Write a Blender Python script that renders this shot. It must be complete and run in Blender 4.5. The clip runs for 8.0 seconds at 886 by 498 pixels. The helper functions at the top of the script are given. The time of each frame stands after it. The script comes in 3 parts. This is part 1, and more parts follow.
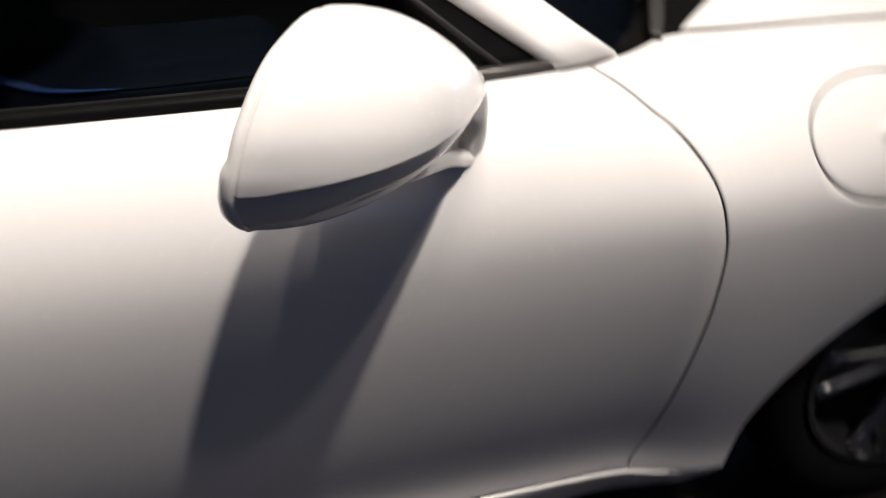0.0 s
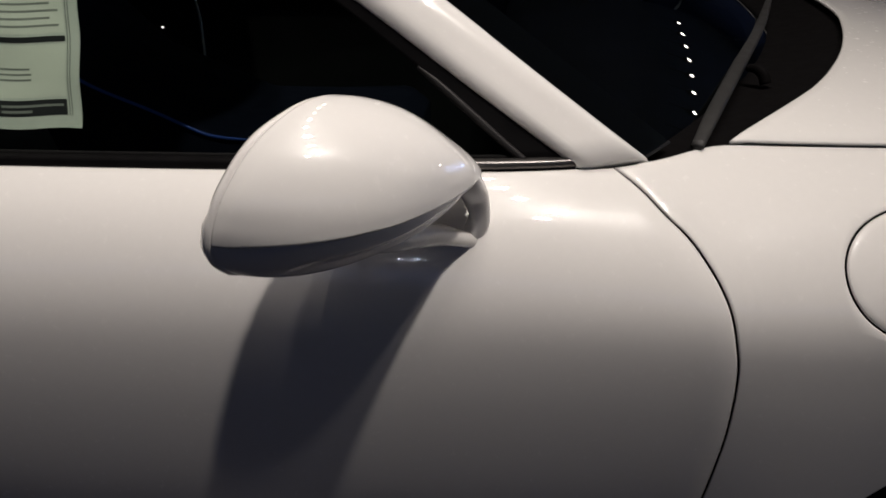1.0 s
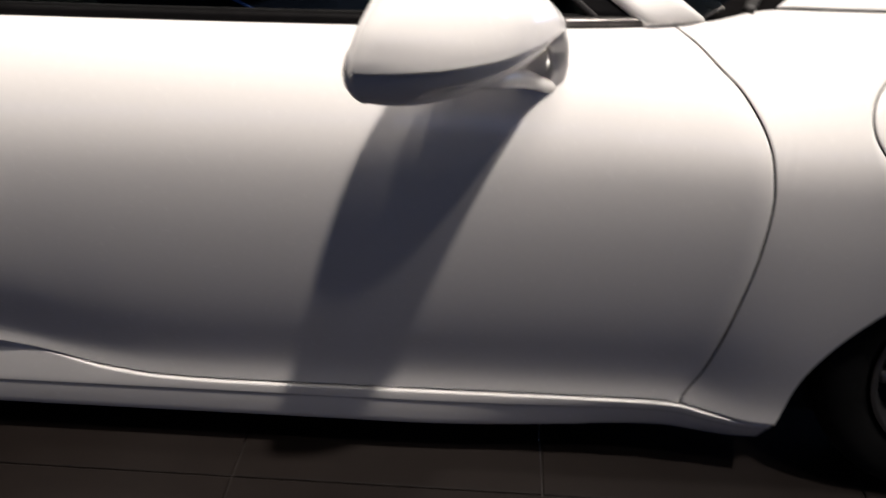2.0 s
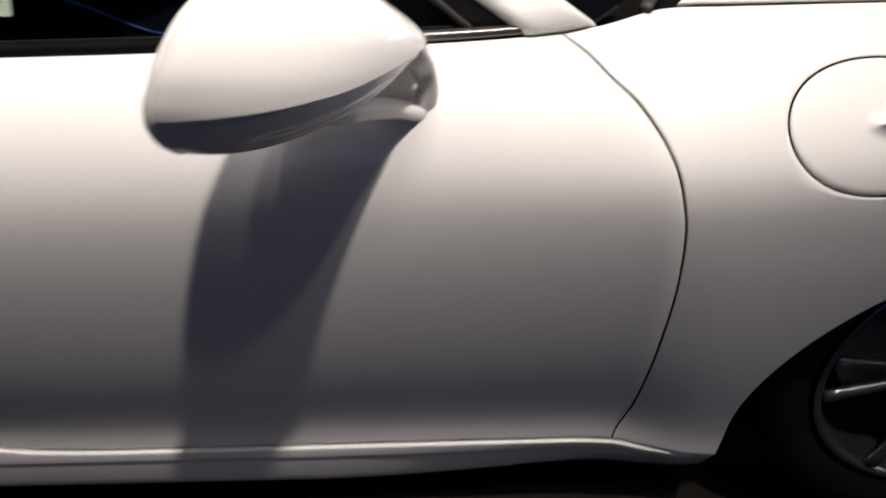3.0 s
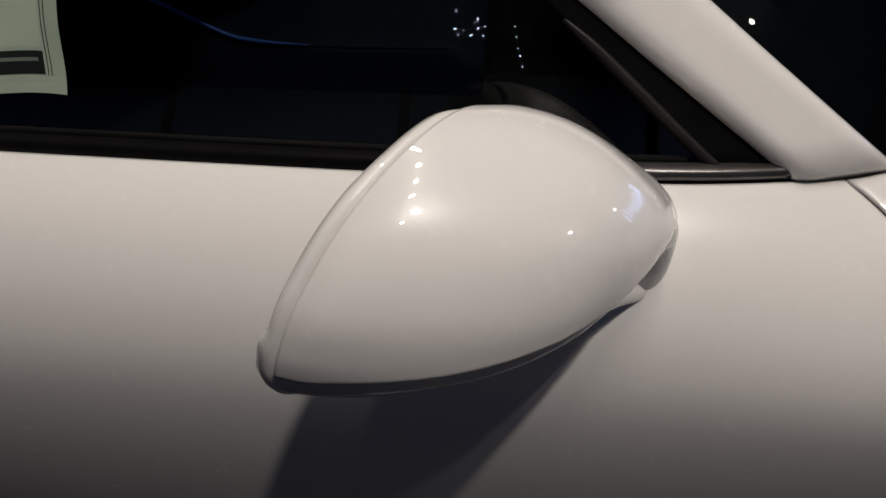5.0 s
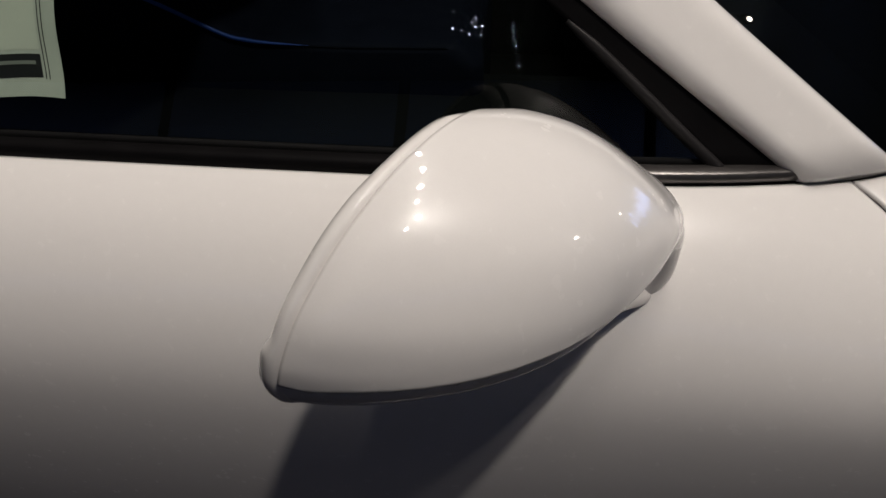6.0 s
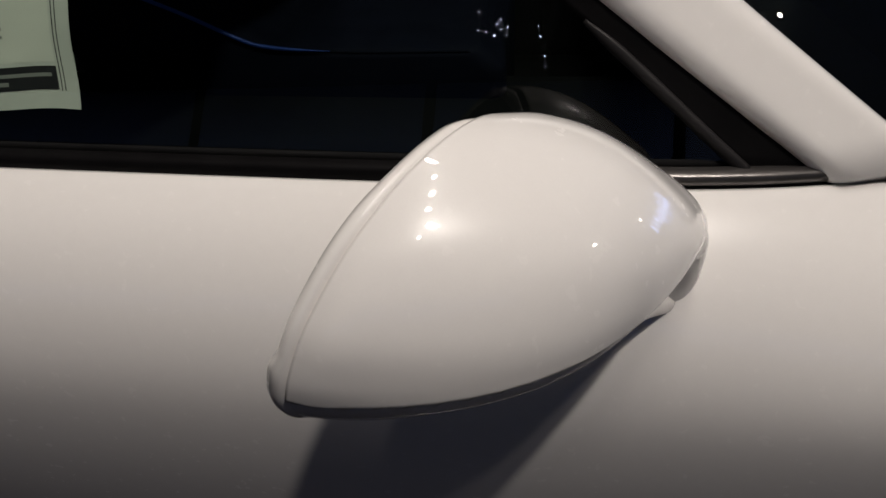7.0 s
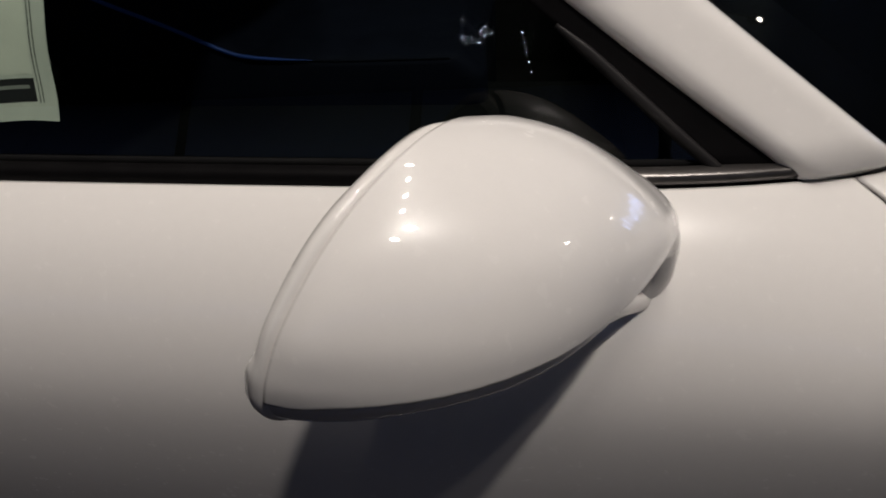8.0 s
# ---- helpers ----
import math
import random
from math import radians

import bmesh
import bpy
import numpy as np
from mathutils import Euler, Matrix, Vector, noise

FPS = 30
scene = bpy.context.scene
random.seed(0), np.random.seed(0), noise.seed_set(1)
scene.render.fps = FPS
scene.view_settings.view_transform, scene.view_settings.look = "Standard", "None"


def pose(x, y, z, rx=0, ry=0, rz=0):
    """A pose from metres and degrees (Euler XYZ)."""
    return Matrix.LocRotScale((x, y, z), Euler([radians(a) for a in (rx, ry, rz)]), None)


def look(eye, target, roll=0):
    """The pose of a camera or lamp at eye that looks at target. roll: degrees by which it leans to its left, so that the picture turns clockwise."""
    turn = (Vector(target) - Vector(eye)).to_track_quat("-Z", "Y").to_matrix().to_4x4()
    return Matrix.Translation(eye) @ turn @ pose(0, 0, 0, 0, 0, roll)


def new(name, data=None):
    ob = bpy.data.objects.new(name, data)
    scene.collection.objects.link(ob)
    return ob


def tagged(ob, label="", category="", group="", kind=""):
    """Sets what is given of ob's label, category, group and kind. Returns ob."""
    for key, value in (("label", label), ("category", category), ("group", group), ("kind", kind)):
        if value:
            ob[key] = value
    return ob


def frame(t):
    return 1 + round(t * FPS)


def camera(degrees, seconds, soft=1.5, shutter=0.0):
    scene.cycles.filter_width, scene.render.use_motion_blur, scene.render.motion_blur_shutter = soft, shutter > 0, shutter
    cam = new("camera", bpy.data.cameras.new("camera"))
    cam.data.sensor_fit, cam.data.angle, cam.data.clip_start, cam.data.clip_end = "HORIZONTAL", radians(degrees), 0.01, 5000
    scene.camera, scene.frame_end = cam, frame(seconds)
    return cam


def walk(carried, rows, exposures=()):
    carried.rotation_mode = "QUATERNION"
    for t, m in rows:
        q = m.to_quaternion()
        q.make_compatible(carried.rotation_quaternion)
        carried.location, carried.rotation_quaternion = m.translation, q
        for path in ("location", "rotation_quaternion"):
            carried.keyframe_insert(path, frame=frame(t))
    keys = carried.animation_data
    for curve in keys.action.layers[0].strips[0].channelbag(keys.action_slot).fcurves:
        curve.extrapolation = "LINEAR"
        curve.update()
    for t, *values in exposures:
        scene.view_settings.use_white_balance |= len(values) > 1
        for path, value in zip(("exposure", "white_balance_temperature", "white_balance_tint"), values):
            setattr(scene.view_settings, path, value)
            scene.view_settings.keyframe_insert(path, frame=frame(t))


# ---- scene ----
cam = camera(62.0, 8.0, soft=1.5, shutter=0.8)
PATH = [
    (0, (-0.292, -0.665, 1.142), (0.063, 0.965, 0.047), -1.5),
    (0.2, (-0.193, -0.698, 1.155), (-0.074, 0.99, 0.089), 1.2),
    (0.5, (-0.099, -0.7, 1.151), (-0.1, 1.005, 0.107), 1.8),
    (1, (-0.098, -0.73, 1.175), (-0.23, 1.035, 0.244), -1.3),
    (1.2, (-0.122, -0.751, 1.175), (-0.225, 1.004, 0.22), 0.3),
    (1.5, (-0.186, -0.809, 1.196), (-0.368, 0.873, 0.129), -0.5),
    (1.8, (-0.207, -0.877, 1.178), (-0.371, 0.784, 0.076), -0.6),
    (2, (-0.182, -0.907, 1.17), (-0.327, 0.734, 0.036), -0.8),
    (2.2, (-0.187, -0.9, 1.152), (-0.268, 0.744, 0.015), -1.1),
    (3.3, (-0.055, -0.696, 1.147), (-0.1, 0.928, -0.019), -3.6),
    (3.5, (-0.081, -0.662, 1.143), (-0.092, 0.949, -0.042), -3.3),
    (3.8, (-0.117, -0.588, 1.176), (-0.103, 0.987, -0.057), -2.0),
    (4, (-0.183, -0.55, 1.149), (-0.088, 1.1, 0.023), -0.0),
    (4.2, (-0.197, -0.508, 1.183), (-0.229, 1.07, -0.046), 0.5),
    (4.5, (-0.21, -0.45, 1.179), (-0.379, 1.106, -0.066), -0.9),
    (6, (-0.225, -0.429, 1.178), (-0.388, 1.126, -0.07), -1.0),
    (6.5, (-0.22, -0.43, 1.179), (-0.406, 1.123, -0.068), -2.2),
    (7, (-0.217, -0.416, 1.173), (-0.458, 1.135, -0.067), -3.4),
    (7.5, (-0.22, -0.411, 1.17), (-0.457, 1.141, -0.068), -3.2),
    (8, (-0.208, -0.422, 1.174), (-0.421, 1.144, -0.052), -3.9),
]
EXPOSURES = [(0.0, 0.78), (0.5, 0.22), (1.0, -0.16), (1.5, 0.05), (2.0, 0.86), (2.2, 1.28), (3.3, 0.42), (4.0, -0.20), (4.5, -0.66), (5.2, -0.53), (6.0, -0.46), (8.0, -0.47)]
walk(cam, [(t, look(eye, target, roll)) for t, eye, target, roll in PATH], EXPOSURES)

# ---- light ----
world = bpy.data.worlds.new("hall_air")
scene.world = world
world.use_nodes = True
world.node_tree.nodes["Background"].inputs[0].default_value = (0.25, 0.32, 0.5, 1)
world.node_tree.nodes["Background"].inputs[1].default_value = 0.012

KEY = Vector((0.92, -1.98, 5.40))


def spot(name, eye, target, watts, colour, cone, radius, blend=0.6):
    data = bpy.data.lights.new(name, "SPOT")
    data.energy, data.color, data.spot_size, data.spot_blend = watts, colour, radians(cone), blend
    data.shadow_soft_size = radius
    ob = new(name, data)
    ob.matrix_world = look(eye, target)
    return tagged(ob, "spotlight hanging from the dark ceiling", "spotlight", "ceiling spotlights")


WARM = (1.0, 0.912, 0.842)
AIM, BONNET_AIM = Vector((-0.88, 0.0, 0.92)), Vector((0.15, 0.50, 0.85))
ROW = [(KEY, 80, AIM), (Vector((1.08, -1.36, 5.40)), 760, AIM), (Vector((0.62, -0.60, 5.40)), 150, BONNET_AIM), (Vector((0.36, 0.12, 5.40)), 160, BONNET_AIM),
       (Vector((0.14, 0.84, 5.40)), 90, BONNET_AIM), (Vector((0.0, 1.56, 5.40)), 60, BONNET_AIM)]
for at, watts, aim in ROW:
    spot("spotlight_lamp", at, aim, watts, WARM, 44, 0.08, 1.0)


# ---- materials ----
def material(name, colour, rough=0.5, metal=0.0, coat=0.0, coat_rough=0.03, grain=0.0, grain_scale=40.0,
             bump=0.0, bump_scale=200.0, specular=0.5, emit=0.0, world_place=False):
    m = bpy.data.materials.new(name)
    m.use_nodes = True
    nodes, links = m.node_tree.nodes, m.node_tree.links
    b = nodes["Principled BSDF"]
    b.inputs["Base Color"].default_value = (*colour, 1)
    b.inputs["Roughness"].default_value = rough
    b.inputs["Metallic"].default_value = metal
    b.inputs["Coat Weight"].default_value = coat
    b.inputs["Coat Roughness"].default_value = coat_rough
    b.inputs["Specular IOR Level"].default_value = specular
    if emit:
        b.inputs["Emission Color"].default_value = (*colour, 1)
        b.inputs["Emission Strength"].default_value = emit
    place = nodes.new("ShaderNodeTexCoord")
    where = nodes.new("ShaderNodeNewGeometry").outputs["Position"] if world_place else place.outputs["Object"]
    if grain:
        fine, wide = nodes.new("ShaderNodeTexNoise"), nodes.new("ShaderNodeTexNoise")
        fine.inputs["Scale"].default_value, wide.inputs["Scale"].default_value = grain_scale, grain_scale / 9
        fine.inputs["Detail"].default_value = 6
        both = nodes.new("ShaderNodeMath")
        both.operation = "ADD"
        links.new(where, fine.inputs["Vector"])
        links.new(where, wide.inputs["Vector"])
        links.new(fine.outputs["Fac"], both.inputs[0])
        links.new(wide.outputs["Fac"], both.inputs[1])
        ramp = nodes.new("ShaderNodeMapRange")
        ramp.inputs["From Min"].default_value, ramp.inputs["From Max"].default_value = 0.6, 1.4
        ramp.inputs["To Min"].default_value, ramp.inputs["To Max"].default_value = 1 - grain, 1 + grain
        links.new(both.outputs[0], ramp.inputs["Value"])
        mul = nodes.new("ShaderNodeVectorMath")
        mul.operation = "SCALE"
        mul.inputs[0].default_value = colour
        links.new(ramp.outputs[0], mul.inputs["Scale"])
        links.new(mul.outputs[0], b.inputs["Base Color"])
        r2 = nodes.new("ShaderNodeMapRange")
        r2.inputs["From Min"].default_value, r2.inputs["From Max"].default_value = 0.3, 0.7
        r2.inputs["To Min"].default_value, r2.inputs["To Max"].default_value = rough * (1 - grain), min(1, rough * (1 + grain))
        links.new(wide.outputs["Fac"], r2.inputs["Value"])
        links.new(r2.outputs[0], b.inputs["Roughness"])
    if bump:
        n = nodes.new("ShaderNodeTexNoise")
        n.inputs["Scale"].default_value = bump_scale
        n.inputs["Detail"].default_value = 4
        bp = nodes.new("ShaderNodeBump")
        bp.inputs["Strength"].default_value = bump
        bp.inputs["Distance"].default_value = 0.002
        links.new(where, n.inputs["Vector"])
        links.new(n.outputs["Fac"], bp.inputs["Height"])
        links.new(bp.outputs[0], b.inputs["Normal"])
    return m


def glass(name, tint, gloss):
    """A thin pane: what lies behind is tinted, and Fresnel drives the gloss."""
    m = bpy.data.materials.new(name)
    m.use_nodes = True
    nodes, links = m.node_tree.nodes, m.node_tree.links
    nodes.remove(nodes["Principled BSDF"])
    clear, shine, mix, fres = (nodes.new("ShaderNodeBsdfTransparent"), nodes.new("ShaderNodeBsdfGlossy"),
                               nodes.new("ShaderNodeMixShader"), nodes.new("ShaderNodeFresnel"))
    clear.inputs[0].default_value = (*tint, 1)
    shine.inputs["Roughness"].default_value = 0.01
    shine.inputs["Color"].default_value = (gloss, gloss, gloss, 1)
    fres.inputs[0].default_value = 1.5
    links.new(fres.outputs[0], mix.inputs[0])
    links.new(clear.outputs[0], mix.inputs[1])
    links.new(shine.outputs[0], mix.inputs[2])
    links.new(mix.outputs[0], nodes["Material Output"].inputs[0])
    return m


PAINT = material("white_paint", (0.74, 0.72, 0.70), 0.27, 0.0, 1.0, 0.022, grain=0.015, grain_scale=900, specular=0.18)
BLACK = material("black_plastic", (0.0045, 0.0042, 0.0045), 0.5, grain=0.15, grain_scale=300, specular=0.05)
BAR = material("bar_plastic", (0.014, 0.013, 0.0135), 0.45, grain=0.15, grain_scale=300, specular=0.2)
GLOSS = material("gloss_black", (0.008, 0.008, 0.009), 0.12)
RUBBER = material("black_rubber", (0.004, 0.004, 0.0042), 0.75, grain=0.2, grain_scale=150, bump=0.2, bump_scale=400, specular=0.12)
DARK = material("dark_liner", (0.010, 0.010, 0.011), 0.9, grain=0.3, grain_scale=60, specular=0.1)
RIM = material("dark_alloy", (0.20, 0.20, 0.21), 0.30, 0.9, grain=0.1, grain_scale=120)
STEEL = material("brushed_steel", (0.35, 0.35, 0.36), 0.35, 1.0, grain=0.1, grain_scale=200)
SCUTTLE = material("scuttle_plastic", (0.0022, 0.0018, 0.0020), 0.8, grain=0.08, grain_scale=500, bump=0.10, bump_scale=600, specular=0.06)
NAVY = material("navy_leather", (0.0022, 0.0038, 0.012), 0.75, grain=0.2, grain_scale=120, bump=0.1, bump_scale=500, specular=0.15)
ARM = material("wiper_paint", (0.007, 0.0065, 0.0065), 0.65, grain=0.15, grain_scale=200)
SATIN = material("satin_trim", (0.12, 0.113, 0.11), 0.32, 0.8, grain=0.08, grain_scale=150)
DASH = material("dash_top", (0.0030, 0.0032, 0.0038), 0.95, grain=0.2, grain_scale=60, specular=0.1)
# glows faintly in place of the spotlight falling on it
PIPING = material("blue_piping", (0.02, 0.06, 0.30), 0.5, emit=0.06)
PAPER = material("paper", (0.72, 0.74, 0.70), 0.7, grain=0.06, grain_scale=60)
PAPER_WHITE = material("white_paper", (0.84, 0.85, 0.79), 0.7, grain=0.05, grain_scale=40)
INK = material("print_black", (0.02, 0.02, 0.025), 0.6)
INK_GREY = material("print_grey", (0.30, 0.31, 0.30), 0.6)
INK_BLUE = material("print_blue", (0.35, 0.45, 0.58), 0.6)
SIDE_GLASS = glass("side_glass", (0.36, 0.43, 0.37), 0.52)
SCREEN_GLASS = glass("windscreen_glass", (0.16, 0.20, 0.20), 0.9)
CLOTH = material("matt_black_trim", (0.006, 0.0065, 0.0075), 0.95, grain=0.2, grain_scale=90, specular=0.05)
MIRROR = material("mirror_silver", (0.85, 0.85, 0.87), 0.02, 1.0)
TILE = material("floor_tile", (0.0085, 0.0058, 0.0048), 0.55, grain=0.14, grain_scale=25, bump=0.1, bump_scale=120, specular=0.25, world_place=True)
GROUT = material("grout", (0.015, 0.011, 0.0095), 0.6, grain=0.2, grain_scale=80)
HALL = material("hall_paint", (0.040, 0.047, 0.062), 0.9, grain=0.2, grain_scale=3)
COOL_LENS = material("cool_lamp_lens", (0.72, 0.84, 1.0), 0.3, emit=110.0)
# added fill light: a bluish glow, strongest half-way up each panel
GLOW = material("fill_glow", (0.36, 0.5, 1.0), 0.8, emit=0.3)
_n, _l = GLOW.node_tree.nodes, GLOW.node_tree.links
_place, _split, _bell, _amount = _n.new("ShaderNodeTexCoord"), _n.new("ShaderNodeSeparateXYZ"), _n.new("ShaderNodeMath"), _n.new("ShaderNodeMath")
_l.new(_place.outputs["Generated"], _split.inputs[0])
_bell.operation, _bell.inputs[1].default_value = "PINGPONG", 0.5
_l.new(_split.outputs[2], _bell.inputs[0])
_amount.operation, _amount.inputs[1].default_value = "MULTIPLY", 0.62
_l.new(_bell.outputs[0], _amount.inputs[0])
_l.new(_amount.outputs[0], _n["Principled BSDF"].inputs["Emission Strength"])
SCREEN = material("lit_screen", (0.35, 0.5, 1.0), 0.4, emit=14.0)
FAR_LENS = material("far_lamp_lens", (1.0, 0.92, 0.82), 0.3, emit=110.0)
LAMP_LENS = material("lamp_lens", (1.0, 0.9, 0.78), 0.3, emit=70.0)


# ---- building helpers ----
def mesh_object(name, bm, mat, parent=None, smooth=True):
    data = bpy.data.meshes.new(name)
    bm.to_mesh(data)
    bm.free()
    data.materials.append(mat)
    for p in data.polygons:
        p.use_smooth = smooth
    ob = new(name, data)
    if parent:
        ob.parent = parent
    return ob


def part(name, bm, mat, parent, label="", smooth=True):
    ob = mesh_object(name, bm, mat, parent, smooth)
    if label:
        tagged(ob, label)
    return ob


def empty(name, label, category, group="", at=(0, 0, 0)):
    ob = new(name)
    ob.location = at
    ob.empty_display_size = 0.05
    return tagged(ob, label, category, group)


def pchip(xs, ys):
    """A smooth curve through a few control values that does not overshoot."""
    xs, ys = np.array(xs, float), np.array(ys, float)
    h, d = np.diff(xs), np.diff(ys) / np.diff(xs)
    m = np.zeros(len(xs))
    m[0], m[-1] = d[0], d[-1]
    for i in range(1, len(xs) - 1):
        if d[i - 1] * d[i] > 0:
            w1, w2 = 2 * h[i] + h[i - 1], h[i] + 2 * h[i - 1]
            m[i] = (w1 + w2) / (w1 / d[i - 1] + w2 / d[i])

    def f(x):
        x = np.clip(x, xs[0], xs[-1])
        i = np.clip(np.searchsorted(xs, x) - 1, 0, len(xs) - 2)
        t = (x - xs[i]) / h[i]
        return ((1 + 2 * t) * (1 - t) ** 2 * ys[i] + t * (1 - t) ** 2 * h[i] * m[i]
                + t * t * (3 - 2 * t) * ys[i + 1] + t * t * (t - 1) * h[i] * m[i + 1])
    return f


def ease(a, b, x):
    t = np.clip((x - a) / (b - a), 0, 1)
    return t * t * (3 - 2 * t)


def grid_mesh(points, closed=False, facing=None):
    """A sheet through rows of points; facing: a direction that its front looks towards."""
    bm = bmesh.new()
    rows = [[bm.verts.new(p) for p in row] for row in points]
    for a, b in zip(rows, rows[1:]):
        n = len(a)
        for i in range(n if closed else n - 1):
            bm.faces.new((a[i], a[(i + 1) % n], b[(i + 1) % n], b[i]))
    turn(bm, facing)
    return bm


def turn(bm, facing):
    bm.normal_update()
    if facing is not None and sum((f.normal * f.calc_area()).dot(Vector(facing)) for f in bm.faces) < 0:
        bmesh.ops.reverse_faces(bm, faces=bm.faces[:])
    bm.normal_update()


def roll_edges(bm, depth=0.0012):
    """Rolls the open edges of a sheet inwards a little."""
    bm.normal_update()
    rim = [v for v in bm.verts if v.is_boundary]
    for v, n in [(v, v.normal.copy()) for v in rim]:
        v.co -= n * depth


def thick(ob, depth):
    """Gives a sheet its thickness; its inner face is bare and dark."""
    ob.data.materials.append(DARK)
    mod = ob.modifiers.new("thickness", "SOLIDIFY")
    mod.thickness, mod.offset, mod.material_offset = depth, -1, 1
    return ob


def box_mesh(x0, y0, z0, x1, y1, z1, bevel=0.0, bm=None):
    made = bm or bmesh.new()
    out = bmesh.ops.create_cube(made, size=1)
    for v in out["verts"]:
        v.co = Vector(((x0 + x1) / 2 + v.co.x * (x1 - x0), (y0 + y1) / 2 + v.co.y * (y1 - y0), (z0 + z1) / 2 + v.co.z * (z1 - z0)))
    if bevel:
        edges = list({e for v in out["verts"] for e in v.link_edges})
        bmesh.ops.bevel(made, geom=edges, offset=bevel, segments=3, affect="EDGES", profile=0.5)
    return made


def sweep(path, sizes, up=(0, 0, 1), sides=20, power=2.0, steps=8):
    """A closed bar along a smooth path; sizes: half width and half height at each node of the path."""
    path, sizes = [Vector(p) for p in path], np.array(sizes, float)
    n = len(path)
    ts = np.linspace(0, n - 1, (n - 1) * steps + 1)
    fx = [pchip(range(n), [p[k] for p in path]) for k in range(3)]
    fs = [pchip(range(n), sizes[:, k]) for k in range(2)]
    centre = [Vector([float(f(t)) for f in fx]) for t in ts]
    rows = []
    for i, t in enumerate(ts):
        along = (centre[min(i + 1, len(ts) - 1)] - centre[max(i - 1, 0)]).normalized()
        side = along.cross(Vector(up)).normalized()
        top = side.cross(along).normalized()
        row = []
        for k in range(sides):
            a = 2 * math.pi * k / sides
            c, s = math.cos(a), math.sin(a)
            row.append(centre[i] + side * (float(fs[0](t)) * math.copysign(abs(c) ** (2 / power), c))
                       + top * (float(fs[1](t)) * math.copysign(abs(s) ** (2 / power), s)))
        rows.append(row)
    bm = grid_mesh(rows, closed=True)
    bm.faces.new([v for v in bm.verts][:sides])
    bm.faces.new([v for v in bm.verts][-sides:])
    bmesh.ops.recalc_face_normals(bm, faces=bm.faces[:])
    return bm


# ---- the hall ----
CEILING = 5.9
floor = tagged(mesh_object("floor", box_mesh(-14, -14, -0.2, 14, 14, -0.006), GROUT), "dark brown tiled exhibition hall floor", "floor", kind="structure")
ceiling = tagged(mesh_object("ceiling", box_mesh(-14, -14, CEILING, 14, 14, CEILING + 0.2), HALL), "black exhibition hall ceiling", "ceiling", kind="structure")
for tag_name, b in (("wall_north", (-14, 14, 0, 14, 14.2, 7)), ("wall_south", (-14, -14.2, 0, 14, -14, 7)),
                    ("wall_east", (14, -14, 0, 14.2, 14, 7)), ("wall_west", (-14.2, -14, 0, -14, 14, 7))):
    x0, y0, z0, x1, y1, z1 = b
    tagged(mesh_object(tag_name, box_mesh(x0, y0, z0, x1, y1, z1), HALL), "plain dark hall wall", "wall", kind="structure")

# ---- the car's side, as one smooth skin cut into panels ----
MID = 0.88
sill_line = pchip([-1.3, -1.0, -0.89, -0.78, -0.66, 0.08, 0.14, 0.21, 0.28, 0.6], [0.359, 0.269, 0.229, 0.212, 0.208, 0.210, 0.206, 0.185, 0.170, 0.168])
top_y = pchip([-2.3, -1.4, -1.05, -0.5, -0.3, -0.2, -0.15, -0.1, -0.05, 0, 0.044, 0.083, 0.187, 0.25, 0.45, 0.8, 1.3],
              [0.10, 0.05, 0.056, 0.0555, 0.0545, 0.0543, 0.0547, 0.0565, 0.0615, 0.0695, 0.0782, 0.0893, 0.144, 0.143, 0.142, 0.155, 0.38])
top_z = pchip([-2.3, -1.4, -1.05, -0.5, 0, 0.044, 0.083, 0.187, 0.25, 0.45, 0.8, 1.3], [0.84, 0.875, 0.872, 0.864, 0.860, 0.859, 0.862, 0.863, 0.862, 0.859, 0.82, 0.62])
TUCK = [(0.70, 0.0), (0.65, 0.076), (0.60, 0.132), (0.55, 0.165), (0.50, 0.193), (0.45, 0.220), (0.40, 0.250), (0.35, 0.272), (0.30, 0.250), (0.27, 0.190), (0.245, 0.080), (0.219, 0.0)]
tuck_slope = pchip([z for z, _ in TUCK[::-1]], [v for _, v in TUCK[::-1]])
_z = np.linspace(0.70, 0.219, 241)
_y = -0.046 + np.r_[0, np.cumsum((tuck_slope(_z[1:]) + tuck_slope(_z[:-1])) / 2 * -np.diff(_z))]
low_y = pchip(_z[::-1], _y[::-1])
ARCH, ARCH_R = (0.716, 0.244), 0.396


